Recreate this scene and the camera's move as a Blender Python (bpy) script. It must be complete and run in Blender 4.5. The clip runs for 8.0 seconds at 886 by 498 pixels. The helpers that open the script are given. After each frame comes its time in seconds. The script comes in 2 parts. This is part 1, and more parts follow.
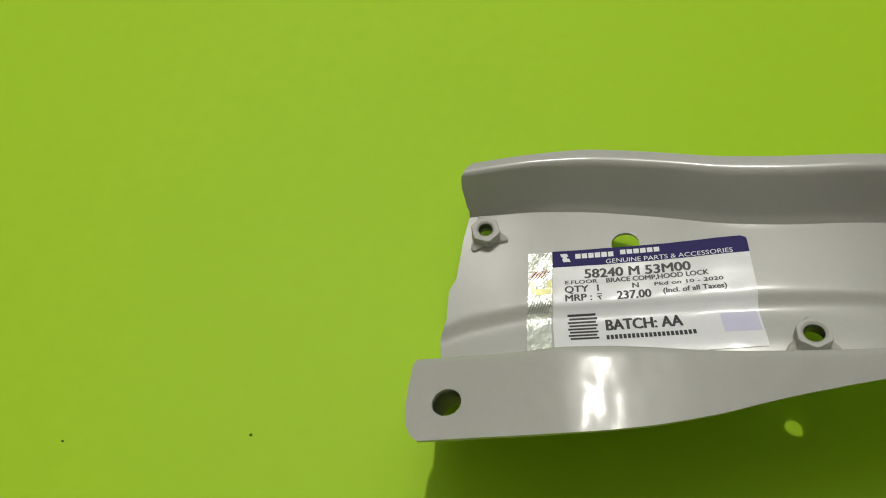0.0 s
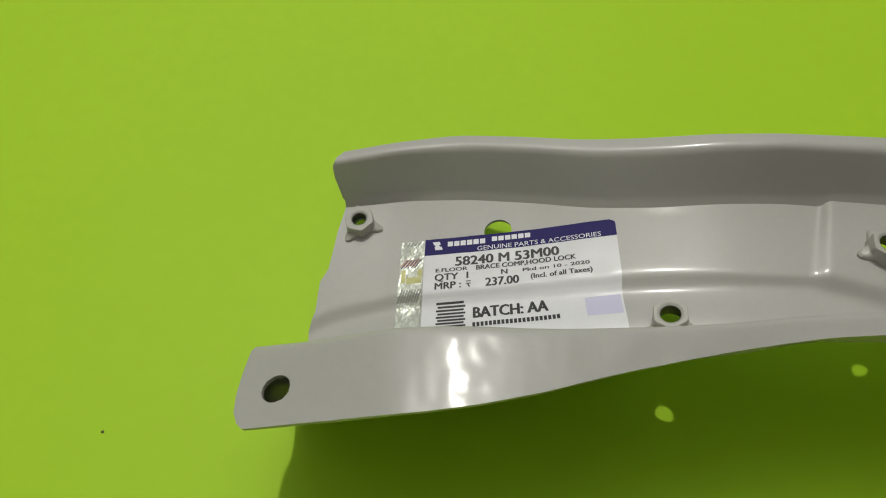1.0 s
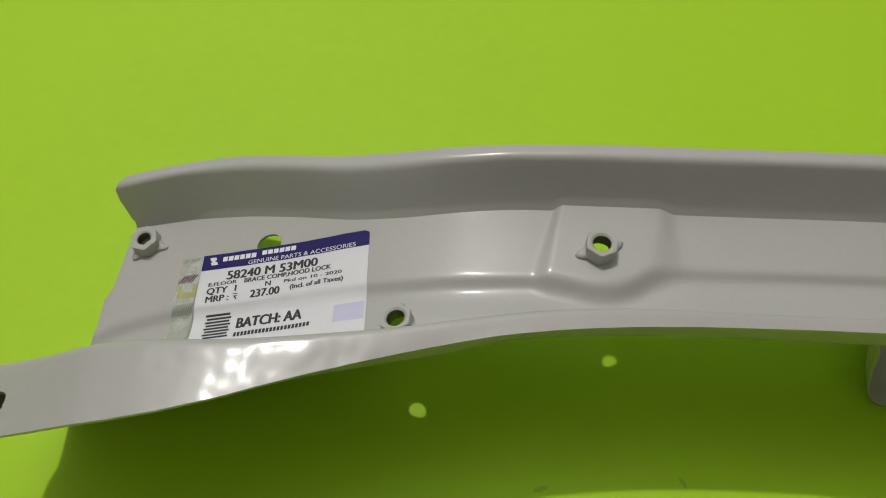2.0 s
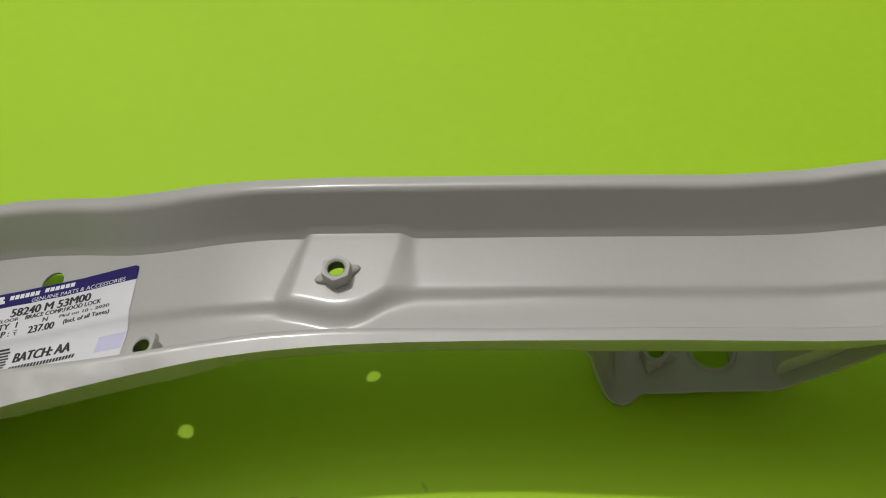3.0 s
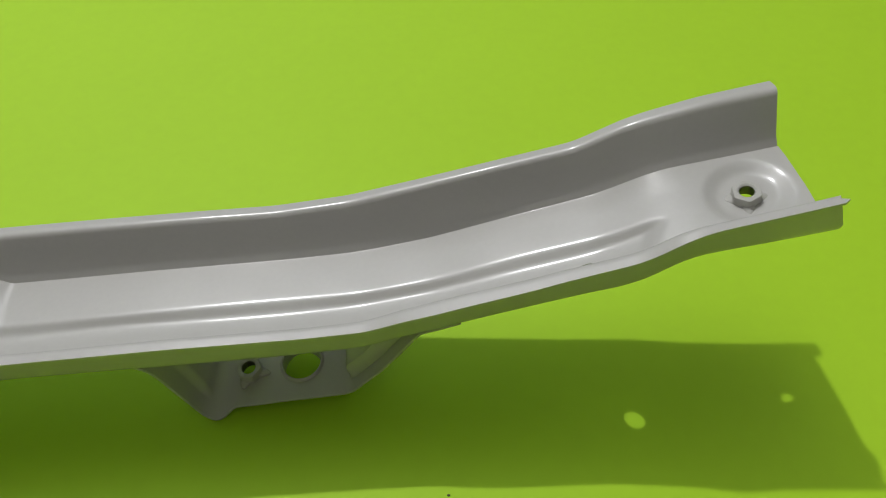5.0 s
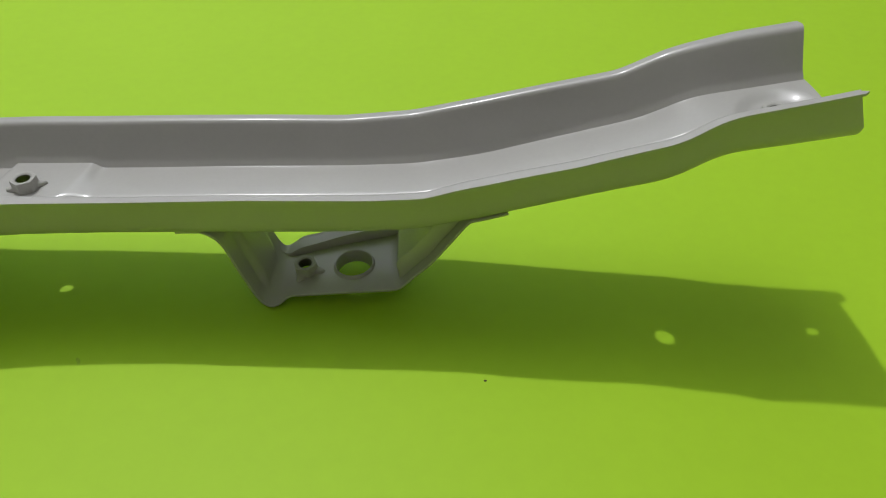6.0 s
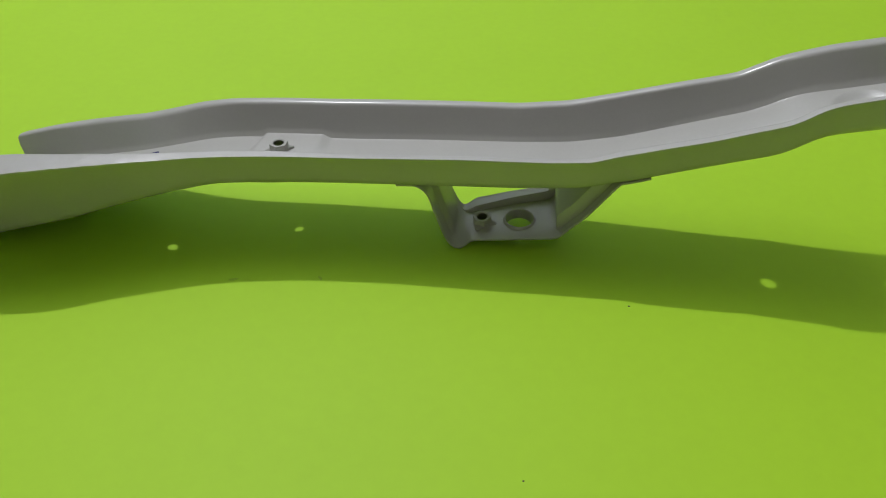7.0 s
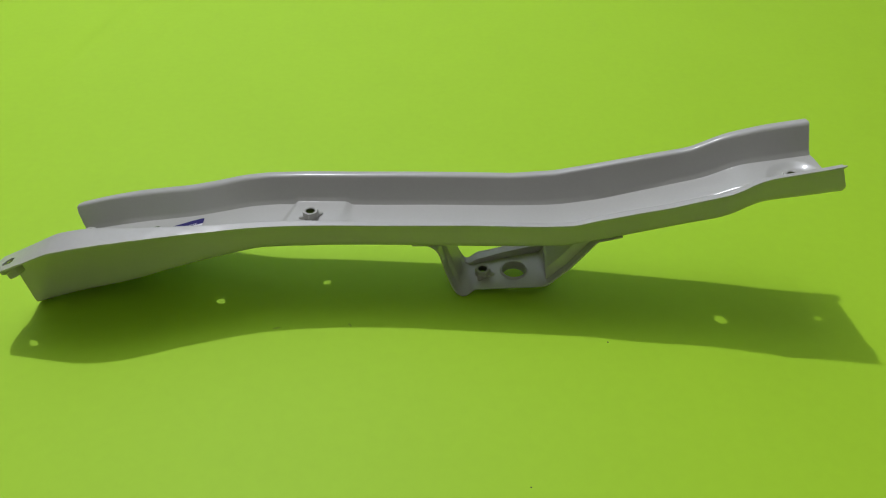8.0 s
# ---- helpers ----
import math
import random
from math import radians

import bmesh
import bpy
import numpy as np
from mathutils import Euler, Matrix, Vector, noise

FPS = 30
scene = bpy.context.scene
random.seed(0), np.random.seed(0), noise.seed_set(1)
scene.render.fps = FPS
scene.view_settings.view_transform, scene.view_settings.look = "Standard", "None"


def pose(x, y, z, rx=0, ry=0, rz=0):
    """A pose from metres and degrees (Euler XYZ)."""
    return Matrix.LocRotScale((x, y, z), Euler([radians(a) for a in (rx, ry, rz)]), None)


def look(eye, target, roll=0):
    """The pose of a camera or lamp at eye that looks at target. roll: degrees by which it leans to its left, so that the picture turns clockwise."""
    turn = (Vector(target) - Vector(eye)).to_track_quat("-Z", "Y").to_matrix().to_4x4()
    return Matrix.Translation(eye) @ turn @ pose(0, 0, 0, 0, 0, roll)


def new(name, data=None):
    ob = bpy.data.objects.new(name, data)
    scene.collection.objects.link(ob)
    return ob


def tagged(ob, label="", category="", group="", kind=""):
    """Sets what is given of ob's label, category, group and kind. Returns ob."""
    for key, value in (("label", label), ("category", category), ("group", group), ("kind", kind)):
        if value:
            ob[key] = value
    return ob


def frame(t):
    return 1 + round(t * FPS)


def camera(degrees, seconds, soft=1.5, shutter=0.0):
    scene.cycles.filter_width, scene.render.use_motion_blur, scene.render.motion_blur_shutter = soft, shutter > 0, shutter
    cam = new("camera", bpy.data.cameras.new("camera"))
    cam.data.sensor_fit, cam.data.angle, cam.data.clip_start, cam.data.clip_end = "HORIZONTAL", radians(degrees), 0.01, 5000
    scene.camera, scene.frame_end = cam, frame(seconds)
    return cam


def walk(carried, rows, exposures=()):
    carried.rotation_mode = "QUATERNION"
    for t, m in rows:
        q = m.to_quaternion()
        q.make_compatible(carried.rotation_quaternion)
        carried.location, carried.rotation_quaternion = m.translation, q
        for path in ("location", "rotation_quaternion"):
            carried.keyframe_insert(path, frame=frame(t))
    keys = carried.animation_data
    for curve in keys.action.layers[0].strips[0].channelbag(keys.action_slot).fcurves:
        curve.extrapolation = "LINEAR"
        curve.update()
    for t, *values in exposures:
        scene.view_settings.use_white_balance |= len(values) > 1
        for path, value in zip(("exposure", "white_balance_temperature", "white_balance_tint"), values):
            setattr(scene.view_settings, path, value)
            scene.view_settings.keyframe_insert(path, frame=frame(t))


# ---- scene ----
cam = camera(63.33, 8.0, soft=1.1)
PATH = [
    (0, (-0.26783, -0.10975, 0.22367), (-0.28407, 0.05697, -0.02521), 2.359),
    (0.5, (-0.25841, -0.10703, 0.21090), (-0.27218, 0.05943, -0.03831), 2.945),
    (1, (-0.22887, -0.10895, 0.21586), (-0.23833, 0.06287, -0.02988), 3.489),
    (1.5, (-0.19204, -0.10856, 0.22363), (-0.20064, 0.06366, -0.02186), 2.734),
    (1.7, (-0.17532, -0.10848, 0.22675), (-0.18294, 0.06373, -0.01878), 2.368),
    (2.8, (-0.08206, -0.11104, 0.24976), (-0.08500, 0.06456, 0.00654), 0.937),
    (3, (-0.06520, -0.11391, 0.25142), (-0.06726, 0.06455, 0.01028), 0.410),
    (3.5, (-0.02109, -0.12374, 0.25423), (-0.01553, 0.06109, 0.01799), 0.107),
    (4, (0.02700, -0.12823, 0.26129), (0.04466, 0.05615, 0.02530), 1.345),
    (4.5, (0.06838, -0.13804, 0.26788), (0.08530, 0.05306, 0.03724), -0.085),
    (4.7, (0.08275, -0.14221, 0.27128), (0.09817, 0.04986, 0.04134), -0.607),
    (5.8, (0.07850, -0.20359, 0.23450), (0.08884, 0.02296, 0.03811), 1.995),
    (6, (0.06782, -0.22625, 0.22588), (0.07522, 0.00349, 0.03310), 2.258),
    (6.5, (0.04531, -0.27965, 0.23456), (0.03791, -0.04454, 0.04837), 1.896),
    (7, (0.00931, -0.32036, 0.25675), (-0.00292, -0.08658, 0.06914), 1.497),
    (7.5, (-0.00156, -0.35628, 0.30225), (-0.00919, -0.12000, 0.11755), 0.631),
    (8, (-0.01385, -0.37276, 0.31607), (-0.01390, -0.13169, 0.13751), 2.042),
]
walk(cam, [(t, look(eye, target, roll)) for t, eye, target, roll in PATH],
     exposures=[(0.0, -0.39, 7150, 6), (1.5, -0.33, 6970, 9), (3.0, -0.23, 6800, 11), (4.5, -0.14, 6580, 11), (6.0, -0.08, 6420, 11.5), (8.0, -0.12, 6200, 11.5)])

# ---- light ----
world = bpy.data.worlds.new("world")
scene.world = world
world.use_nodes = True
world.node_tree.nodes["Background"].inputs["Color"].default_value = (0.9, 0.95, 1.0, 1)
world.node_tree.nodes["Background"].inputs["Strength"].default_value = 0.005
# a bare bulb hanging below an added, unseen high pale ceiling that spreads its light
bulb = bpy.data.lights.new("hanging_bulb", "POINT")
bulb.energy, bulb.shadow_soft_size, bulb.color = 113.0, 0.030, (1.0, 1.0, 1.0)
new("hanging_bulb", bulb).location = (-0.66, 0.93, 2.40)


# ---- materials ----
def srgb(r, g, b):
    return tuple((c / 255 / 12.92) if c / 255 <= 0.04045 else ((c / 255 + 0.055) / 1.055) ** 2.4 for c in (r, g, b)) + (1.0,)


def material(name, colour, rough=0.5, metal=0.0, mottle=0.0, mottle_scale=60.0, rough_var=0.0,
             bump=0.0, bump_scale=900.0, wave=0.0, wave_scale=25.0, coat=0.0, specular=0.5):
    m = bpy.data.materials.new(name)
    m.use_nodes = True
    n, l = m.node_tree.nodes, m.node_tree.links
    b = n["Principled BSDF"]
    b.inputs["Base Color"].default_value = colour
    b.inputs["Roughness"].default_value = rough
    b.inputs["Metallic"].default_value = metal
    b.inputs["Coat Weight"].default_value = coat
    b.inputs["Coat Roughness"].default_value = 0.155
    b.inputs["Specular IOR Level"].default_value = specular
    co = n.new("ShaderNodeTexCoord")

    def noise_at(scale, detail=4.0):
        t = n.new("ShaderNodeTexNoise")
        t.inputs["Scale"].default_value, t.inputs["Detail"].default_value = scale, detail
        l.new(co.outputs["Object"], t.inputs["Vector"])
        return t

    if mottle:
        a, c = noise_at(mottle_scale), noise_at(mottle_scale * 14)
        both = n.new("ShaderNodeMath")
        both.operation = "ADD"
        l.new(a.outputs["Fac"], both.inputs[0])
        l.new(c.outputs["Fac"], both.inputs[1])
        ramp = n.new("ShaderNodeMapRange")
        ramp.inputs["From Min"].default_value, ramp.inputs["From Max"].default_value = 0.6, 1.4
        ramp.inputs["To Min"].default_value, ramp.inputs["To Max"].default_value = 1 - mottle, 1 + mottle
        l.new(both.outputs[0], ramp.inputs["Value"])
        mul = n.new("ShaderNodeVectorMath")
        mul.operation = "SCALE"
        mul.inputs[0].default_value = colour[:3]
        l.new(ramp.outputs[0], mul.inputs["Scale"])
        l.new(mul.outputs["Vector"], b.inputs["Base Color"])
    if rough_var:
        a = noise_at(mottle_scale * 2.3)
        ramp = n.new("ShaderNodeMapRange")
        ramp.inputs["From Min"].default_value, ramp.inputs["From Max"].default_value = 0.3, 0.7
        ramp.inputs["To Min"].default_value, ramp.inputs["To Max"].default_value = rough - rough_var, rough + rough_var
        l.new(a.outputs["Fac"], ramp.inputs["Value"])
        l.new(ramp.outputs[0], b.inputs["Roughness"])
    last = None
    for size, scale, dist in ((bump, bump_scale, 0.0004), (wave, wave_scale, 0.002)):
        if size:
            bp = n.new("ShaderNodeBump")
            bp.inputs["Strength"].default_value, bp.inputs["Distance"].default_value = size, dist
            l.new(noise_at(scale, 3.0).outputs["Fac"], bp.inputs["Height"])
            if last:
                l.new(last.outputs["Normal"], bp.inputs["Normal"])
            last = bp
    if last:
        l.new(last.outputs["Normal"], b.inputs["Normal"])
    return m


GREEN = material("green_sheet", (0.420, 0.705, 0.022, 1), 0.60, mottle=0.025, mottle_scale=9, bump=0.02, bump_scale=1500, wave=0.03, wave_scale=6, specular=0.3)
PAINT = material("grey_primer_paint", (0.478, 0.470, 0.441, 1), 0.40, mottle=0.03, mottle_scale=35, rough_var=0.04,
                 bump=0.04, bump_scale=1800, wave=0.07, wave_scale=85, coat=0.55)
NUT_PAINT = material("grey_paint_on_nuts", (0.465, 0.458, 0.422, 1), 0.50, mottle=0.06, mottle_scale=120, bump=0.12, bump_scale=1400, coat=0.08)
STEEL = material("threaded_steel", (0.30, 0.29, 0.27, 1), 0.42, metal=0.6, mottle=0.10, mottle_scale=300)
PAPER = material("label_paper", (0.79, 0.79, 0.82, 1), 0.34, mottle=0.03, mottle_scale=90, wave=0.10, wave_scale=90, coat=0.4)
BLUE = material("label_blue", (0.020, 0.014, 0.125, 1), 0.6, mottle=0.05, mottle_scale=200, specular=0.25)
LILAC = material("label_lilac", (0.62, 0.61, 0.79, 1), 0.4, mottle=0.03, mottle_scale=200)
WHITE = material("label_white_print", (0.82, 0.82, 0.88, 1), 0.4)
INK = material("label_black_print", (0.035, 0.033, 0.035, 1), 0.5, mottle=0.2, mottle_scale=700)
FOIL = material("hologram_foil", (0.76, 0.79, 0.70, 1), 0.24, metal=0.55, mottle=0.16, mottle_scale=260, wave=0.25, wave_scale=300)
FOIL_YELLOW = material("hologram_yellow", (0.66, 0.64, 0.30, 1), 0.25, metal=0.5, mottle=0.22, mottle_scale=400)
FOIL_STRIPE = material("hologram_stripe", (0.24, 0.24, 0.24, 1), 0.3, metal=0.4, mottle=0.2, mottle_scale=500)
FOIL_RED = material("hologram_red", (0.42, 0.27, 0.20, 1), 0.3, metal=0.4, mottle=0.3, mottle_scale=500)
# unseen room surfaces; their tones set how much fill light they bounce
WALL = material("unseen_wall_paint", (0.15, 0.15, 0.145, 1), 0.8, mottle=0.05, mottle_scale=4, bump=0.2, bump_scale=120)
CEILING_FILL = material("white_fill_ceiling_paint", (0.80, 0.82, 0.86, 1), 0.8, mottle=0.04, mottle_scale=3, bump=0.15, bump_scale=90)
# unseen south wall, brown so its bounce warms faces turned to the camera
WALL_BROWN_FILL = material("brown_fill_wall_paint", (0.29, 0.255, 0.225, 1), 0.8, mottle=0.04, mottle_scale=4, bump=0.2, bump_scale=120)
# unseen north wall, a cool reflector that brightens the web at low angles
WALL_COOL_FILL = material("cool_fill_wall_paint", (0.43, 0.46, 0.49, 1), 0.8, mottle=0.04, mottle_scale=4, bump=0.2, bump_scale=120)
WOOD = material("table_board", (0.22, 0.13, 0.07, 1), 0.5, mottle=0.2, mottle_scale=8, bump=0.15, bump_scale=60)
SMUDGE = material("sheet_smudge", (0.335, 0.565, 0.020, 1), 0.7, mottle=0.2, mottle_scale=700)
GRIT = material("dark_grit", (0.09, 0.11, 0.03, 1), 0.8, mottle=0.3, mottle_scale=900)


# ---- helpers for meshes ----
def mesh_object(name, bm, mat, parent=None, smooth=True):
    me = bpy.data.meshes.new(name)
    bm.normal_update()
    bm.to_mesh(me)
    bm.free()
    me.materials.append(mat)
    for p in me.polygons:
        p.use_smooth = smooth
    ob = new(name, me)
    if parent:
        ob.parent = parent
    return ob


def part(name, bm, mat, parent, label="", smooth=True):
    ob = mesh_object(name, bm, mat, parent, smooth)
    if label:
        ob["label"] = label
    return ob


def box(x0, x1, y0, y1, z0, z1):
    bm = bmesh.new()
    bmesh.ops.create_cube(bm, size=1)
    bmesh.ops.transform(bm, verts=bm.verts,
                        matrix=Matrix.Translation(((x0 + x1) / 2, (y0 + y1) / 2, (z0 + z1) / 2)) @ Matrix.Diagonal((x1 - x0, y1 - y0, z1 - z0, 1)))
    return bm


def step(a, b, v):
    """0 below a, 1 above b, smooth between."""
    t = np.clip((v - a) / (b - a), 0, 1)
    return t * t * (3 - 2 * t)


def curve(xs, vs, soft=0.004):
    """A smoothed line through stations along the brace."""
    fine = np.arange(-0.32, 0.2601, 0.001)
    y = np.interp(fine, xs, vs)
    lo, hi = (vs[1] - vs[0]) / (xs[1] - xs[0]), (vs[-1] - vs[-2]) / (xs[-1] - xs[-2])
    y = np.where(fine < xs[0], vs[0] + lo * (fine - xs[0]), y)
    y = np.where(fine > xs[-1], vs[-1] + hi * (fine - xs[-1]), y)
    k = np.exp(-0.5 * (np.arange(-15, 16) / (soft * 1000)) ** 2)
    pad = np.r_[2 * y[0] - y[15:0:-1], y, 2 * y[-1] - y[-2:-17:-1]]
    y = np.convolve(pad, k / k.sum(), "valid")
    return lambda x: np.interp(x, fine, y)


# ---- unseen room shell and table ----
# added walls, floor and ceiling, all out of view, that bounce the bulb's light
for name, dims in (("wall_north", (-2.1, 2.1, 2.2, 2.3, -0.75, 3.1)), ("wall_south", (-2.1, 2.1, -1.6, -1.5, -0.75, 3.1)),
                   ("wall_west", (-2.2, -2.1, -1.6, 2.3, -0.75, 3.1)), ("wall_east", (2.1, 2.2, -1.6, 2.3, -0.75, 3.1)),
                   ("ceiling", (-2.2, 2.2, -1.6, 2.3, 3.1, 3.2)), ("floor", (-2.2, 2.2, -1.6, 2.3, -0.85, -0.75))):
    tagged(mesh_object(name, box(*dims), CEILING_FILL if name == "ceiling" else WALL_BROWN_FILL if name == "wall_south" else WALL_COOL_FILL if name == "wall_north" else WALL, smooth=False), "plain matt " + ("pale" if name in ("wall_north", "ceiling") else "brown" if name == "wall_south" else "grey") + " painted " + name.split("_")[0] + " of the unseen room", name.split("_")[0], kind="structure")

table = tagged(new("table"), "plain brown wooden table under the green sheet", "table")
part("tabletop", box(-1.15, 1.15, -0.55, 0.95, -0.034, -0.004), WOOD, table, smooth=False)
for lx in (-1.08, 1.08):
    for ly in (-0.48, 0.88):
        part("leg", box(lx - 0.03, lx + 0.03, ly - 0.03, ly + 0.03, -0.75, -0.034), WOOD, table, smooth=False)


def sheet_height(x, y):
    """Faint waves and two slack folds behind the brace; flat where the brace stands."""
    far = step(0.10, 0.45, np.hypot(x * 0.55, y - 0.02) - 0.16)
    h = 0.0010 * noise.noise((x * 3.1, y * 2.7, 0.3)) + 0.0004 * noise.noise((x * 11, y * 9, 4.2))
    d1 = x + 0.423 + (y - 0.431) * 0.010
    d2 = d1 - 0.045
    h += (0.0042 * math.exp(-(d1 / 0.015) ** 2) + 0.0022 * math.exp(-(d2 / 0.02) ** 2)) * step(0.24, 0.36, y) * step(0.95, 0.55, y)
    return -0.0004 + far * h


bm = bmesh.new()
cols, rows = 220, 140
grid = [[bm.verts.new((-1.14 + 2.28 * i / cols, -0.54 + 1.48 * j / rows, 0)) for i in range(cols + 1)] for j in range(rows + 1)]
for row in grid:
    for v in row:
        v.co.z = sheet_height(v.co.x, v.co.y)
for j in range(rows):
    for i in range(cols):
        bm.faces.new((grid[j][i], grid[j][i + 1], grid[j + 1][i + 1], grid[j + 1][i]))
sheet = mesh_object("green_sheet", bm, GREEN)
solid = sheet.modifiers.new("thickness", "SOLIDIFY")
solid.thickness, solid.offset = 0.0008, -1
tagged(sheet, "smooth bright lime green paper sheet spread over the table", "backdrop sheet")

# ---- the brace: lines along its length ----
back_base_y = curve([-.273, -.252, -.229, -.208, -.188, -.168, -.149, -.13, -.055, .034, .092, .163, .175, .2225],
                    [.0499, .0535, .0531, .0504, .0458, .0440, .0444, .0455, .0464, .0465, .0470, .0467, .0455, .0452])
BASE_X = [-.273, -.252, -.229, -.208, -.188, -.168, -.149, -.13, -.055, -.02, .0057, .034, .063, .092, .122, .148, .1575, .165, .1725, .18, .1875, .2025, .2225]
BASE_Z = [.0088, .0113, .0163, .0213, .0276, .0335, .0382, .0400, .0420, .0436, .0444, .0453, .0470, .0525, .0617, .0695, .0722, .0756, .0811, .0845, .0859, .0889, .0932]
back_base_z = curve(BASE_X, BASE_Z, 0.0055)
web_mid_z = curve(BASE_X, BASE_Z, 0.013)
back_edge_y = curve([-.278, -.258, -.236, -.2145, -.194, -.174, -.155, -.136, -.1, 0, .04, .061, .119, .22],
                    [.0604, .0645, .0677, .0653, .0619, .0597, .0585, .0583, .0596, .0598, .0600, .0602, .0594, .0600])
back_edge_z = curve([-.278, -.258, -.236, -.2145, -.194, -.174, -.155, -.136, -.11, -.08, -.04, 0, .031, .061, .0905, .119, .149, .167, .175, .194, .22],
                    [.0256, .0295, .0331, .0380, .0430, .0490, .0548, .0580, .0592, .0600, .0616, .0628, .0633, .0666, .0739, .0814, .0886, .0982, .1012, .1068, .1122], 0.003)
near_base_y = curve([-.279, -.254, -.212, -.1495, -.133, -.1, -.06, -.0137, .032, .0655, .08, .1, .145, .165, .181, .203, .227],
                    [-.0220, -.0178, -.0163, -.0090, -.0040, -.0008, .0008, .0003, .0003, .0008, .0024, .0032, .0026, .0014, .0032, .0028, .0026])
near_crest_y = curve([-.2825, -.261, -.2431, -.2297, -.2166, -.2037, -.1908, -.1777, -.1644, -.142, -.122, -.1, -.05, .06, .12, .13, .15, .165, .2195],
                     [-.0249, -.0259, -.0250, -.0241, -.0234, -.0221, -.0201, -.0177, -.0151, -.0095, -.0058, -.0036, -.0028, -.0024, -.0004, 0, -.0004, -.0011, -.0004])
near_crest_z = curve([-.2825, -.2725, -.2595, -.2455, -.2328, -.2200, -.1908, -.1644, -.142, -.1, -.05, 0, .045, .067, .08, .1, .125, .147, .157, .1635, .1695, .176, .188, .208, .2178],
                     [.0420, .0472, .0540, .0611, .0637, .0648, .0645, .0634, .0625, .0623, .0621, .0644, .0653, .0669, .0713, .0764, .0820, .0889, .0921, .0958, .1004, .1028, .1055, .1104, .1130], 0.0025)
near_edge_y = curve([-.2813, -.26, -.241, -.224, -.208, -.191, -.173, -.155, -.137, -.119, -.1, -.08, -.05, .09, .13, .17, .18, .2178],
                    [-.0497, -.0487, -.0479, -.0448, -.0397, -.0325, -.0261, -.0201, -.0152, -.0120, -.0098, -.0084, -.0074, -.0078, -.0058, -.0063, -.0046, -.0043])
near_edge_z = curve([-.2813, -.262, -.2435, -.2275, -.210, -.191, -.155, -.119, -.08, -.05, 0, .045, .067, .08, .1, .125, .147, .157, .1635, .1695, .176, .188, .208, .2178],
                    [.0448, .0528, .0612, .0642, .0646, .0632, .0615, .0614, .0614, .0618, .0642, .0652, .0668, .0712, .0762, .0817, .0888, .0919, .0956, .1002, .1026, .1053, .1102, .1127], 0.0025)
step_line = curve([-.2777, -.271, -.2505, -.21, -.1767, -.142, -.1247, -.113, -.106, -.100, -.093, -.087, -.079, -.038, .066, .1258, .1725],
                  [.0030, .0068, .0124, .0152, .0165, .0164, .0172, .0152, .0133, .0133, .0158, .0207, .0226, .0234, .0234, .0236, .0226], 0.0025)
WEB_TILT = curve([-.285, -.25, -.2, -.15, .15, .168, .186, .23], [.122, .050, .022, .026, .055, .050, .048, .045], 0.006)


def relief(x, y):
    """Pressed features of the web: the long groove, the raised nut pad, the dish at the far end, a few dents."""
    line = step_line(x)
    stop = 0.1785 - (line - y) * 0.6
    h = -0.0023 * 0.5 * (1 + np.tanh((line - y + 0.0004) / (0.0015 + 0.0003 * np.sin(x * 61)))) * (1 - step(0.003, 0.016, line - y)) * step(0.0, 0.0085, stop - x)
    wide = 0.0024 + 0.0026 * step(0.044, 0.022, y)
    left, right = -0.1170 - (0.046 - y) * 0.22, -0.0800 - (0.046 - y) * 0.08
    h = h + 0.0021 * step(-wide * 0.6, wide * 0.6, x - left) * step(-wide * 1.4, wide * 1.4, right - x) * step(-0.005, 0.005, y - line)
    r = np.hypot(x - 0.2066, y - 0.0268)
    h = h - 0.0023 * (1 - step(0.0092, 0.0165, r))
    for dx, dy, dr, dh in ((-0.0260, 0.0405, 0.0012, 0.00008), (-0.0245, 0.0365, 0.0014, 0.00008), (-0.0280, 0.0180, 0.0012, 0.00008)):
        h = h + dh * np.exp(-((x - dx) ** 2 + (y - dy) ** 2) / dr ** 2)
    return h


def web_z(x, y):
    """Height of the web; away from its walls the rise near the far end is gentler."""
    far = back_base_y(x) - y
    inner = step(0.0, 0.012, far) * step(0.0, 0.012, y - near_base_y(x)) * step(0.11, 0.14, x)
    return back_base_z(x) + (web_mid_z(x) - back_base_z(x)) * inner - WEB_TILT(x) * far + relief(x, y)


def fillet(pts, radii, counts):
    """A rounded polyline; counts are the pieces of each straight run, and six make each bend."""
    pts = [np.array(p) for p in pts]
    out, start = [], pts[0]
    for i in range(1, len(pts) - 1):
        a, b, c = pts[i - 1], pts[i], pts[i + 1]
        r = min(radii[i - 1], 0.45 * np.linalg.norm(b - a), 0.45 * np.linalg.norm(c - b))
        p, q = b + (a - b) / np.linalg.norm(a - b) * r, b + (c - b) / np.linalg.norm(c - b) * r
        out += [start + (p - start) * k / counts[i - 1] for k in range(counts[i - 1])]
        out += [(1 - s) ** 2 * p + 2 * s * (1 - s) * b + s * s * q for s in np.linspace(0, 1, 7)[:-1]]
        start = q
    out += [start + (pts[-1] - start) * k / counts[-1] for k in range(counts[-1] + 1)]
    return np.array(out)


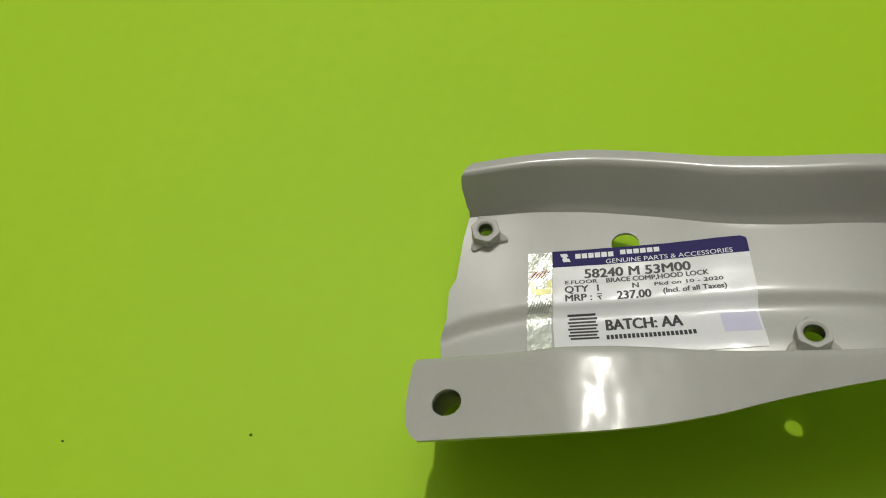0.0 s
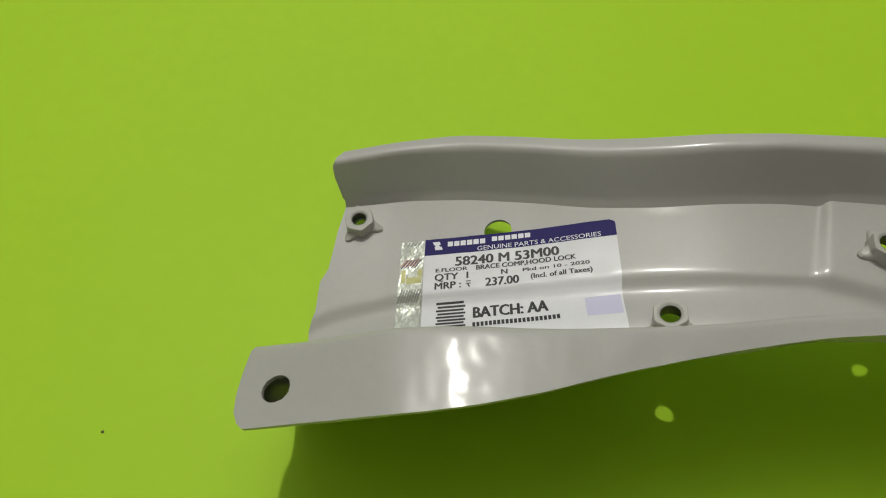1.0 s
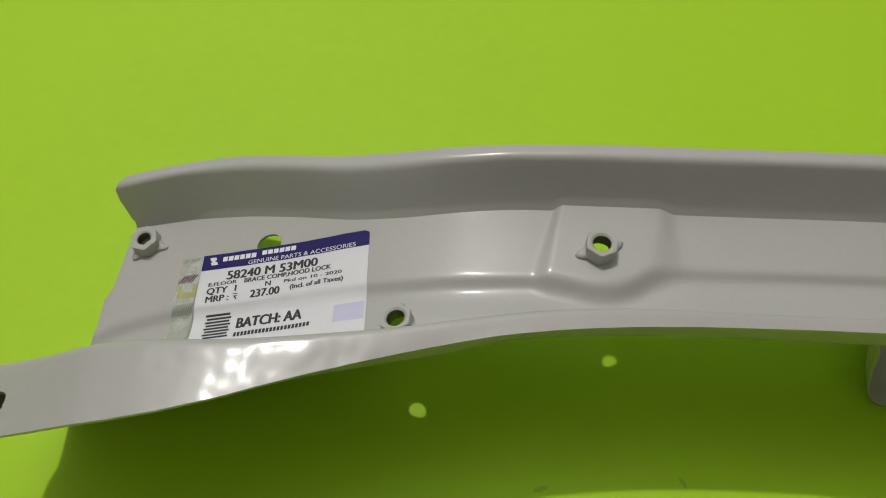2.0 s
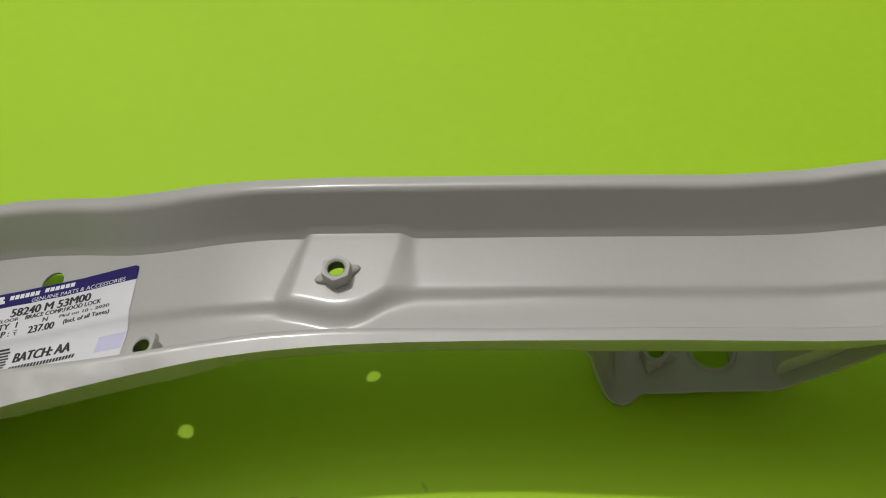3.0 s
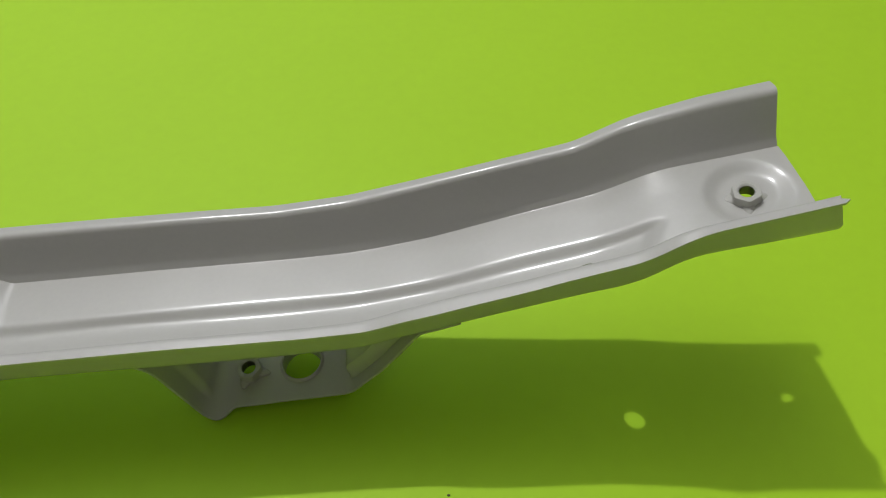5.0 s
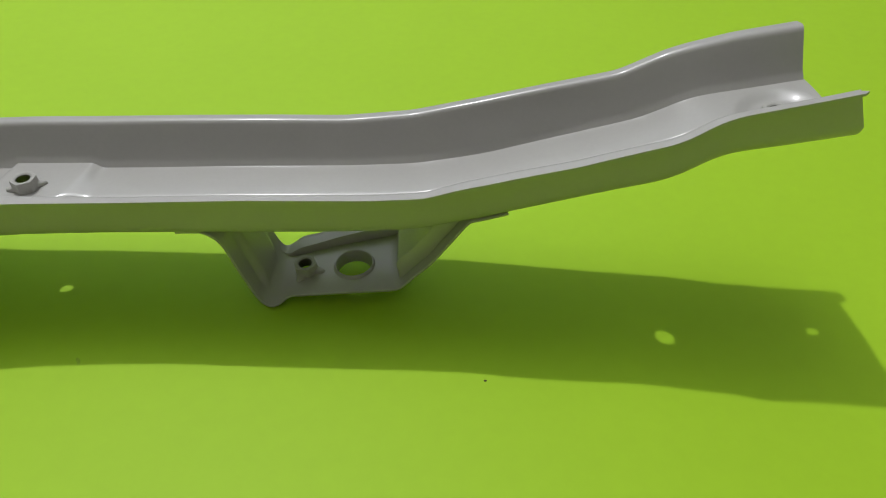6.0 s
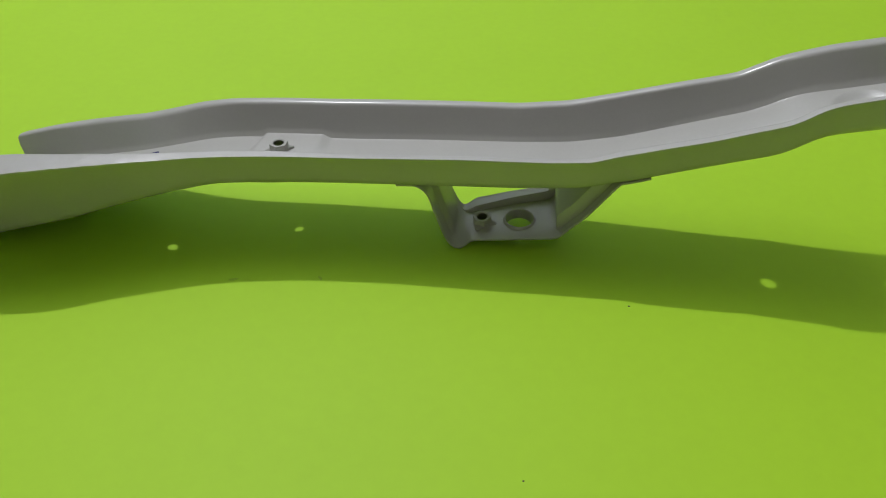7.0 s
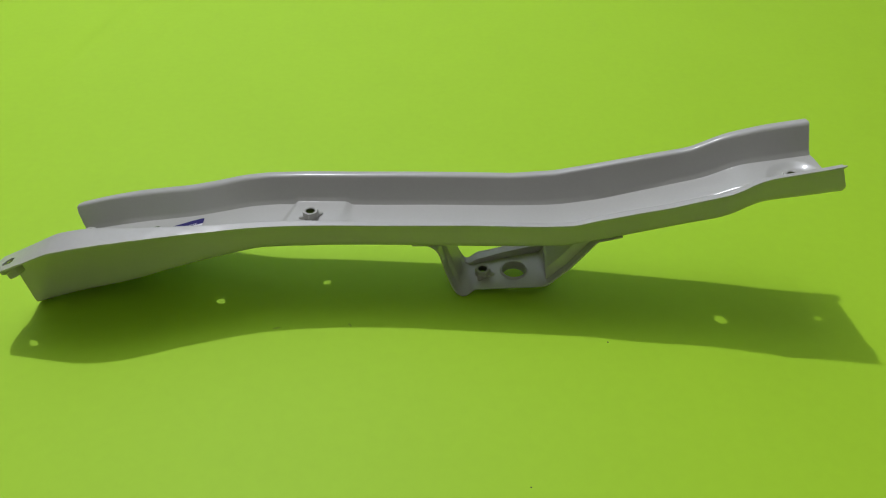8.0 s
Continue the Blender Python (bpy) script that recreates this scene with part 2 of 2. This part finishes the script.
def section(x):
    """Lines across the brace at x, from the back lip over the web to the near lip. The pads of the web run into the walls."""
    by, bz = back_base_y(x), back_base_z(x)
    ey, ez = back_edge_y(x), back_edge_z(x)
    ny = near_base_y(x)
    crest = np.array((by + 0.60 * (ey - by), ez + 0.0006))
    base = np.array((by, bz))
    base = base + (crest - base) * float(relief(x, by)) / (crest[1] - bz)
    floor_z = lambda v: web_z(x, v)
    foot_corner = np.array((ny, float(floor_z(ny))))
    rise = crest - base
    kink = base + rise * 0.13 + np.array((0.00055, 0.0))
    pts = [(ey, ez), crest, kink, base, foot_corner, (near_crest_y(x), near_crest_z(x)), (near_edge_y(x), near_edge_z(x))]
    out = fillet(pts, (0.0068, 0.0030, 0.000001, 0.0048, 0.0026), (4, 3, 2, 42, 16, 14))
    y = out[:, 1 - 1]
    t = (base[0] - y) / (base[0] - ny)
    chord = base[1] + (foot_corner[1] - base[1]) * t
    surface = floor_z(y)
    edge = step(0.0, 0.05, t) * step(0.0, 0.05, 1 - t)
    out[:, 1] += np.where((t > 0) & (t < 1) & (out[:, 1] < chord + 0.004), (surface - chord) * edge, 0.0)
    return out


STATIONS = np.linspace(-0.2830, 0.2325, 450)
COUNT = len(section(0.0))
# where each line across the section ends, at both ends of the brace
END_LINES = np.array([0, 4, 10, 11, 12, 13, 16, 21, 27, 33, 43, 46, 53, 57, 62, 66, 75, 85, 91, 97, 101, 105, 108, 110, 111]) * (COUNT - 1) / 111
left_end = np.interp(np.arange(COUNT), END_LINES, [-.2752, -.2774, -.2784, -.2778, -.2764, -.2751, -.2743, -.2739, -.2739, -.2750, -.2756, -.2776, -.2771, -.2783, -.2770, -.2766, -.2775,
                                                   -.2795, -.2812, -.2827, -.2830, -.2829, -.2821, -.2804, -.2786])
across = np.array([0, 4, 10, 13, 21, 27, 33, 50, 69, 75, 91, 97, 104, 111]) * (COUNT - 1) / 111
right_end = np.interp(np.arange(COUNT), across, [.2192, .2197, .2200, .2220, .2228, .2231, .2238, .2250, .2255, .2262, .2186, .2172, .2196, .2180])


def pull(x, k):
    """Slides the last stations to the cut ends."""
    lo = np.clip((-0.243 - x) / 0.040, 0, 1) ** 2
    hi = np.clip((x - 0.194) / 0.0385, 0, 1) ** 2
    return x + lo * (left_end[k] - STATIONS[0]) + hi * (right_end[k] - STATIONS[-1])


def body_point(x0, k):
    x = pull(x0, k)
    y, z = section(x)[k]
    lip = max(0.0, (k / (COUNT - 1) - 0.84) / 0.16)
    if lip:
        z += min(1.0, lip * 3) * (0.00032 * noise.noise((x * 95, y * 70, 1.7)) + 0.00014 * noise.noise((x * 260, y * 210, 5.1))) * (0.10 + 0.90 * step(-0.12, -0.18, x))
    return Vector((x, y, z))


HOLES = [(-0.2700, -0.0076, 0.0032), (-0.2186, 0.0392, 0.0046), (-0.2670, 0.0424, 0.0027), (-0.1668, 0.0014, 0.0045), (-0.1038, 0.0284, 0.0045),
         (0.1488, 0.0130, 0.0036), (0.2062, 0.0262, 0.0037), (-0.2722, -0.0392, 0.0038)]

brace = tagged(new("hood_lock_brace"), "light grey primed pressed steel car brace lying on green sheet", "car part")

bm = bmesh.new()
grid = [[bm.verts.new(body_point(x, k)) for k in range(COUNT)] for x in STATIONS]
for i in range(len(STATIONS) - 1):
    for k in range(COUNT - 1):
        bm.faces.new((grid[i][k], grid[i][k + 1], grid[i + 1][k + 1], grid[i + 1][k]))


def punch(bm, holes, low=-1.0, high=1.0):
    """Cuts round holes, seen from above, and rounds their rims."""
    for cx, cy, r in holes:
        off = lambda p: math.hypot(p.x - cx, p.y - cy)
        near = [v for v in bm.verts if low < v.co.z < high and off(v.co) < r + 0.004]
        ring = [(v, off(v.co) - r) for v in near]
        dist = {v: d for v, d in ring}
        for v, d in ring:
            cross = [(abs(d) / (abs(d) + abs(dist[w])), w) for w in (e.other_vert(v) for e in v.link_edges) if w in dist and dist[w] * d < 0]
            if cross and min(cross, key=lambda c: c[0])[0] < 0.5:
                k = r / (r + d)
                v.co.x, v.co.y = cx + (v.co.x - cx) * k, cy + (v.co.y - cy) * k
        gone = [f for f in bm.faces if low < f.verts[0].co.z < high and off(f.calc_center_median()) < r - 0.0001]
        bmesh.ops.delete(bm, geom=gone, context="FACES")
        for v in bm.verts:
            d = off(v.co)
            if low < v.co.z < high and d < r + 0.0014 and v.is_boundary:
                v.co.x, v.co.y = cx + (v.co.x - cx) * r / d, cy + (v.co.y - cy) * r / d


# the crease between web and back wall is sharp
for row in range(20, 29):
    for i in range(len(STATIONS) - 1):
        e = bm.edges.get((grid[i][row], grid[i + 1][row]))
        if e:
            e.smooth = False
punch(bm, HOLES)
for e in bm.edges:
    if e.is_boundary:
        e.smooth = False
body = part("channel", bm, PAINT, brace)
solid = body.modifiers.new("thickness", "SOLIDIFY")
solid.thickness, solid.offset = 0.0011, -1


# ---- weld nuts ----
def weld_nut(parent, place, normal, feet, name="weld_nut", high=0.0052, wide=0.0053, bore=0.0029):
    """A blunt hexagonal weld nut with a threaded bore and welding feet at its base, at the angles given in degrees."""
    z = Vector(normal).normalized()
    m = Matrix.Translation(place) @ Vector((0, 0, 1)).rotation_difference(z).to_matrix().to_4x4()
    bm = bmesh.new()
    n = 48

    def ring(r, h, hexed, foot=0.0):
        """A ring between round and hexagonal; foot draws the welding feet out of it."""
        out = []
        for i in range(n):
            a = 2 * math.pi * i / n
            side = (a - radians(feet[0])) % (math.pi / 3) - math.pi / 6
            k = min(math.cos(math.pi / 6) / math.cos(side) * 1.035, 0.99) * 1.02
            rr = r * (1 + hexed * (k - 1))
            lug = max(max(0.0, math.cos(a - radians(f))) ** 22 for f in feet)
            rr += foot * lug * 0.0031
            out.append(bm.verts.new(m @ Vector((rr * math.cos(a), rr * math.sin(a), h))))
        return out

    rings = [ring(wide, -0.0008, 1, 1.0), ring(wide, 0.0008, 1, 1.0), ring(wide, high * 0.26, 1, 0.75), ring(wide, high * 0.36, 1, 0.2), ring(wide, high * 0.42, 1),
             ring(wide, high * 0.91, 1), ring(wide * 0.975, high * 0.975, 0.9), ring(wide * 0.93, high, 0.7),
             ring(bore * 1.32, high, 0), ring(bore * 1.20, high * 0.97, 0), ring(bore * 1.04, high * 0.90, 0)]
    for a, b in zip(rings, rings[1:]):
        for i in range(n):
            bm.faces.new((a[i], a[(i + 1) % n], b[(i + 1) % n], b[i]))
    bm.normal_update()
    for e in bm.edges:
        e.smooth = not (len(e.link_faces) == 2 and e.calc_face_angle() > 0.30)
    nut = part(name, bm, NUT_PAINT, parent)
    bm = bmesh.new()
    turns = 11
    rings = []
    for j in range(turns * 2 + 1):
        h = high * 0.91 - (high * 0.91 + 0.0012) * j / (turns * 2)
        r = bore * (1.03 if j % 2 == 0 else 0.95) * (1 + 0.42 * j / (turns * 2))
        rings.append([bm.verts.new(m @ Vector((r * math.cos(2 * math.pi * i / n), r * math.sin(2 * math.pi * i / n), h))) for i in range(n)])
    for a, b in zip(rings, rings[1:]):
        for i in range(n):
            bm.faces.new((a[i], a[(i + 1) % n], b[(i + 1) % n], b[i]))
    part("thread", bm, STEEL, nut, "dull steel screw thread")
    return nut


def web_normal(x, y):
    e = 0.004
    return Vector((-(web_z(x + e, y) - web_z(x - e, y)) / (2 * e), -(web_z(x, y + e) - web_z(x, y - e)) / (2 * e), 1)).normalized()


for x, y, feet, high, sink, bore in ((-0.2670, 0.0424, (-12, 110, 240), 0.0046, 0, 0.0025), (-0.1668, 0.0014, (90, 207, 333), 0.0052, 0, 0.0029),
                                     (-0.1038, 0.0284, (25, 110, 195), 0.0052, 0, 0.0029), (0.2062, 0.0262, (82, 172, 262, 352), 0.0048, 0.0011, 0.0026)):
    weld_nut(brace, (x, y, float(web_z(x, y)) - sink), web_normal(x, y), feet, high=high, bore=bore)
weld_nut(brace, (-0.2718, -0.0392, 0.0450), (0.47, -0.12, -1), (10, 130, 250), high=0.0062, wide=0.0052, bore=0.0037)

# ---- foot bracket under the web ----
FRONT = [(-.0342, .0026, .0405), (-.0235, .0026, .0405), (-.0183, .0026, .0372), (-.0158, .0030, .0325), (-.0122, .0030, .0210), (-.0075, .0026, .0085),
         (-.0042, .0012, .0025), (.0005, -.0006, .0006), (.0045, .0004, .0018), (.0068, .0034, .0034), (.0086, .0040, .0044), (.0113, .0030, .0049), (.0300, .0032, .0068), (.0568, .0030, .0095),
         (.0625, .0030, .0165), (.0697, .0030, .0241), (.0783, .0030, .0368), (.0842, .0030, .0460), (.0885, .0034, .0505), (.1010, .0040, .0560)]
REAR = [(-.0342, .0400, .0420), (-.0200, .0400, .0420), (-.0140, .0398, .0368), (-.0100, .0390, .0290), (-.0060, .0368, .0195), (-.0018, .0332, .0110),
        (.0005, .0306, .0076), (.0022, .0291, .0062), (.0044, .0282, .0057), (.0064, .0282, .0059), (.0085, .0287, .0062), (.0113, .0295, .0065), (.0290, .0345, .0084),
        (.0550, .0398, .0110), (.0590, .0404, .0174), (.0650, .0410, .0255), (.0735, .0416, .0377), (.0795, .0420, .0466), (.0840, .0420, .0530), (.1010, .0420, .0610)]


def smooth_run(points, n):
    p = np.array(points, float)
    s = np.r_[0, np.cumsum(np.linalg.norm(np.diff(p, axis=0), axis=1))]
    t = np.linspace(0, s[-1], 400)
    q = np.stack([np.interp(t, s, p[:, i]) for i in range(p.shape[1])], 1)
    k = np.exp(-0.5 * (np.arange(-14, 15) / 5.0) ** 2)
    q = np.stack([np.convolve(np.r_[2 * c[0] - c[14:0:-1], c, 2 * c[-1] - c[-2:-16:-1]], k / k.sum(), "valid") for c in q.T], 1)
    return q[np.linspace(0, 399, n).astype(int)]


N_U, N_V = 170, 80
front, rear = smooth_run(FRONT, N_U), smooth_run(REAR, N_U)
bm = bmesh.new()
grid = []
for i in range(N_U):
    a, b = Vector(front[i]), Vector(rear[i])
    i0, i1 = max(i - 1, 0), min(i + 1, N_U - 1)
    along = Vector(front[i1] + rear[i1] - front[i0] - rear[i0]).normalized()
    side = (b - a).normalized()
    up = along.cross(side).normalized()
    arm = step(0.0560, 0.0620, a.x) * (1 - step(0.0830, 0.0880, a.x))
    leg = step(-0.0190, -0.0150, a.x) * (1 - step(-0.0075, -0.0020, a.x))
    lip = step(-0.0080, 0.0120, b.x) * (1 - step(0.0570, 0.0660, b.x))
    along_plate = step(0.0, 0.055, b.x)
    riser, flange = (0.0034 + 0.0024 * along_plate) * step(-0.0020, 0.0120, b.x), 0.0105 - 0.0035 * along_plate
    row = []
    for j in range(N_V + 8):
        if j <= N_V:
            v = j / N_V
            bulge = arm * 0.0070 * step(0.150, 0.185, v) + leg * 0.0024 * step(0.22, 0.34, v) * (1 - step(0.74, 0.88, v))
            row.append(a + (b - a) * v + up * bulge)
        else:
            w = (j - N_V) / 8
            row.append(b + side * ((0.0007 * min(w * 2, 1) + flange * max(0.0, w - 0.5) * 2) * lip + 1e-5 * w)
                       + up * (riser * step(0.0, 0.52, w) * lip + arm * 0.0070))
    for p in row:
        p.z = min(p.z, float(web_z(p.x, p.y)) - 0.0015)
    grid.append([bm.verts.new(p) for p in row])
for i in range(N_U - 1):
    for j in range(len(grid[0]) - 1):
        bm.faces.new((grid[i][j], grid[i + 1][j], grid[i + 1][j + 1], grid[i][j + 1]))
punch(bm, [(0.0357, 0.0200, 0.0081), (0.0142, 0.0183, 0.0045)], high=0.03)
bm.normal_update()
for e in bm.edges:
    e.smooth = not (len(e.link_faces) == 2 and e.calc_face_angle() > 0.42)
foot = part("foot_bracket", bm, PAINT, brace, "bent grey steel foot bracket with a large round hole")
solid = foot.modifiers.new("thickness", "SOLIDIFY")
solid.thickness, solid.offset = 0.0011, 0

plate = lambda x, y: 0.0080 + 0.085 * (x - 0.0357) + 0.07 * (y - 0.0195)
# turned-up collar of the large hole
bm = bmesh.new()
rings = []
for r, dz in ((0.0100, 0.0004), (0.0095, 0.0007), (0.0091, 0.0014), (0.0088, 0.0021), (0.0084, 0.0024), (0.0080, 0.0018), (0.0078, -0.0010), (0.0077, -0.0042)):
    rings.append([bm.verts.new((0.0357 + r * math.cos(a), 0.0200 + r * math.sin(a), plate(0.0357 + r * math.cos(a), 0.0200 + r * math.sin(a)) + dz))
                  for a in np.linspace(0, 2 * math.pi, 49)[:-1]])
for a, b in zip(rings, rings[1:]):
    for i in range(48):
        bm.faces.new((a[i], a[(i + 1) % 48], b[(i + 1) % 48], b[i]))
part("hole_collar", bm, PAINT, foot)
weld_nut(foot, (0.0142, 0.0183, plate(0.0142, 0.0183) + 0.0004), (-0.08, -0.08, 1), (350, 120, 248))

# ---- paper label on the web ----
ANGLE = radians(4.35)
UX, UY = math.cos(ANGLE), math.sin(ANGLE)


def label_point(u, v, lift):
    """u along the label's top edge, v down from it, in millimetres, to a place on the web; the paper bridges the pressed step softly."""
    u, v = u / 1000, v / 1000
    x, y = -0.2515 + u * UX * 1.01 + v * UY, 0.0354 + u * UY - v * UX
    z = np.mean([web_z(x + dx, y + dy) for dx in (-0.001, 0.001) for dy in (-0.002, -0.0007, 0.0007, 0.002)])
    top = max(float(z), float(web_z(x, y)))
    return Vector((x, y, top + 0.00025 + 0.00018 * noise.noise((u * 140, v * 140, 2.0)) + lift / 1000))


def patch(u0, u1, v0, v1, lift, skew=0.0, nu=None, nv=None, corner=0.0):
    bm = bmesh.new()
    nu, nv = nu or max(1, int((u1 - u0) / 1.0)), nv or max(1, int((v1 - v0) / 0.8))
    rows = []
    for j in range(nv + 1):
        v = v0 + (v1 - v0) * j / nv
        cut = corner - math.sqrt(max(0.0, corner ** 2 - max(0.0, corner - (v - v0)) ** 2)) if corner else 0.0
        rows.append([bm.verts.new(label_point(u0 + (u1 - cut - u0) * i / nu + skew * (v - v0), v, lift)) for i in range(nu + 1)])
    for j in range(nv):
        for i in range(nu):
            bm.faces.new((rows[j + 1][i], rows[j + 1][i + 1], rows[j][i + 1], rows[j][i]))
    return bm


label = part("label", patch(8.2, 69.8, 0, 41, 0.0, nv=60, corner=1.8), PAPER, brace, "white printed parts label with a purple-blue heading band")
part("heading_band", patch(8.3, 69.85, 0, 6.6, 0.05, corner=1.8), BLUE, label, "purple-blue heading band")
part("tinted_square", patch(58.8, 69.2, 27.7, 35.0, 0.05), LILAC, label, "pale lilac square")
strip = part("hologram_strip", patch(0.3, 8.25, 0.4, 41, 0.03, nv=60, skew=-0.02), FOIL, label, "silver hologram foil strip")


def bars(name, items, mat, lift=0.10, label_text="", parent=None):
    bm = bmesh.new()
    for u0, u1, v0, v1, skew in items:
        one = patch(u0, u1, v0, v1, lift, skew)
        verts = [bm.verts.new(v.co) for v in one.verts]
        one.verts.index_update()
        for f in one.faces:
            bm.faces.new([verts[v.index] for v in f.verts])
        one.free()
    return tagged(part(name, bm, mat, parent or label, label_text), kind="stuff" if len(items) > 8 else "")


bars("stripes", [(1.6 + 1.25 * i, 2.15 + 1.25 * i, 0.6, 2.2, -0.6) for i in range(5)] + [(1.2 + 0.9 * i, 1.65 + 0.9 * i, 19.6, 23.6, -0.35) for i in range(8)],
     FOIL_STRIPE, 0.06, "dark slanted stripes")
bars("warm_stripes", [(2.2 + 1.1 * i, 2.8 + 1.1 * i, 7.4, 10.4, -0.7) for i in range(5)], FOIL_RED, 0.06, "reddish slanted stripes")
bars("blue_stripes", [(2.7 + 1.1 * i, 3.1 + 1.1 * i, 7.8, 11.0, -0.7) for i in range(5)], BLUE, 0.07, "blue slanted stripes")
bars("yellow_blocks", [(0.8, 2.2, 11.8, 16.8, 0), (2.5, 7.6, 14.8, 17.2, 0), (6.2, 7.8, 11.6, 14.6, 0)], FOIL_YELLOW, 0.06, "gold-tinted foil blocks")
# emblem and maker's words, as plain shapes
bars("emblem", [(10.9, 13.2, 1.3, 2.6, 0.35), (11.5, 13.9, 3.4, 4.7, 0.35), (11.5, 12.9, 2.3, 3.7, 0.4)], WHITE, 0.10, "plain white emblem shape")
bars("white_word_bars", [(16.0 + 2.15 * i, 17.75 + 2.15 * i, 1.6, 3.6, 0) for i in range(6)] + [(30.7 + 2.15 * i, 32.45 + 2.15 * i, 1.2, 3.1, 0) for i in range(6)],
     WHITE, 0.10, "plain white bars")
bars("code_bars", [(24.5 + 1.276 * i, 25.4 + 1.276 * i, 33.0, 34.8, 0) for i in range(21)], INK, 0.10, "row of small black bars")
bars("print_block", [(12.9 + 0.5 * (i % 2), 21.8 + 0.5 * (i % 2), 24.4 + 1.3 * i, 25.15 + 1.3 * i, 0) for i in range(8)], INK, 0.10, "block of plain black bars")
bars("currency_bars", [(22.2, 23.8, 17.9, 18.2, 0), (22.2, 23.8, 18.8, 19.1, 0), (22.6, 23.1, 19.1, 20.3, 0.5)], INK, 0.10)


def words(text, u, v_base, cap, width, mat, lift=0.10):
    """Printed words laid on the label: cap height and whole width in millimetres."""
    cu = bpy.data.curves.new("words", "FONT")
    cu.body, cu.resolution_u, cu.offset = text, 3, 0.0
    ob = new("words", cu)
    me = bpy.data.meshes.new_from_object(ob.evaluated_get(bpy.context.evaluated_depsgraph_get()))
    bpy.data.objects.remove(ob)
    bpy.data.curves.remove(cu)
    bm = bmesh.new()
    bm.from_mesh(me)
    bpy.data.meshes.remove(me)
    x0, x1 = min(v.co.x for v in bm.verts), max(v.co.x for v in bm.verts)
    for v in bm.verts:
        v.co = label_point(u + (v.co.x - x0) / (x1 - x0) * width, v_base - v.co.y / 0.70 * cap, lift)
    # further impressions beside the first make the strokes bolder
    if mat is INK:
        first = bm.verts[:] + bm.edges[:] + bm.faces[:]
        for k, (du, dv) in enumerate(((0.055, 0), (-0.055, 0), (0, 0.03))):
            twin = bmesh.ops.duplicate(bm, geom=first)["geom"]
            bmesh.ops.translate(bm, verts=[g for g in twin if isinstance(g, bmesh.types.BMVert)], vec=(du * cap / 1000, dv * cap / 1000, 0.000006 * (k + 1)))
    return tagged(part("lettering", bm, mat, label, "printed words " + text.replace(",", " "), smooth=False), kind="stuff")


words("GENUINE PARTS & ACCESSORIES", 25.9, 6.25, 1.75, 39.2, WHITE)
words("58240 M 53M00", 18.8, 11.6, 3.5, 33.0, INK)
words("E.FLOOR", 12.3, 13.65, 1.4, 10.4, INK)
words("BRACE COMP,HOOD LOCK", 25.6, 13.9, 1.8, 31.2, INK)
words("QTY  1", 12.1, 16.9, 2.5, 10.8, INK)
words("N", 33.6, 16.6, 1.9, 1.9, INK)
words("Pkd on 10 - 2020", 40.4, 16.4, 1.3, 20.4, INK)
words("MRP :", 12.2, 20.2, 2.5, 8.4, INK)
words("237.00", 28.6, 20.5, 3.0, 10.4, INK)
words("(Incl. of all Taxes)", 42.8, 19.4, 1.8, 18.6, INK)
words("BATCH: AA", 24.9, 31.1, 4.2, 22.8, INK)


# ---- grit on the sheet ----
def grit(x, y, r, seed):
    bm = bmesh.new()
    bmesh.ops.create_icosphere(bm, subdivisions=2, radius=1)
    for v in bm.verts:
        k = 1 + 0.35 * noise.noise(v.co * 1.7 + Vector((seed, 0, 0)))
        v.co = Vector((v.co.x * r * k * 1.3, v.co.y * r * k, v.co.z * r * 0.35 * k))
    ob = mesh_object("grit_speck", bm, GRIT)
    ob.location = (x, y, sheet_height(x, y) + r * 0.28)
    return tagged(ob, "tiny dark speck of grit lying on the green sheet", "speck", "specks on the sheet")


for n, (x, y, r) in enumerate(((-0.3336, -0.0393, 0.00045), (0.0930, -0.0388, 0.0005), (-0.3914, -0.0494, 0.00035), (0.0357, -0.1483, 0.0004))):
    grit(x, y, r, n * 3.7)

# two faint finger smudges, flat on the sheet
for x, y, r, turn in ((-0.1180, -0.0366, 0.0016, 20), (-0.0720, -0.0315, 0.0013, -60)):
    bm = bmesh.new()
    ring = [bm.verts.new((r * (1 + 0.45 * noise.noise((3 * math.cos(a), 3 * math.sin(a), x * 90))) * math.cos(a) * 1.7,
                          r * (1 + 0.45 * noise.noise((3 * math.cos(a), 3 * math.sin(a), x * 90))) * math.sin(a) * 0.6, 0)) for a in np.linspace(0, 2 * math.pi, 25)[:-1]]
    top = bm.faces.new(ring)
    out = bmesh.ops.extrude_face_region(bm, geom=[top])["geom"]
    bmesh.ops.translate(bm, verts=[g for g in out if isinstance(g, bmesh.types.BMVert)], vec=(0, 0, 0.00006))
    smudge = mesh_object("smudge", bm, SMUDGE, smooth=False)
    smudge.matrix_world = pose(x, y, sheet_height(x, y) + 0.00002, 0, 0, turn)
    tagged(smudge, "faint dark green smudge on the green sheet", "smudge", "smudges on the sheet")
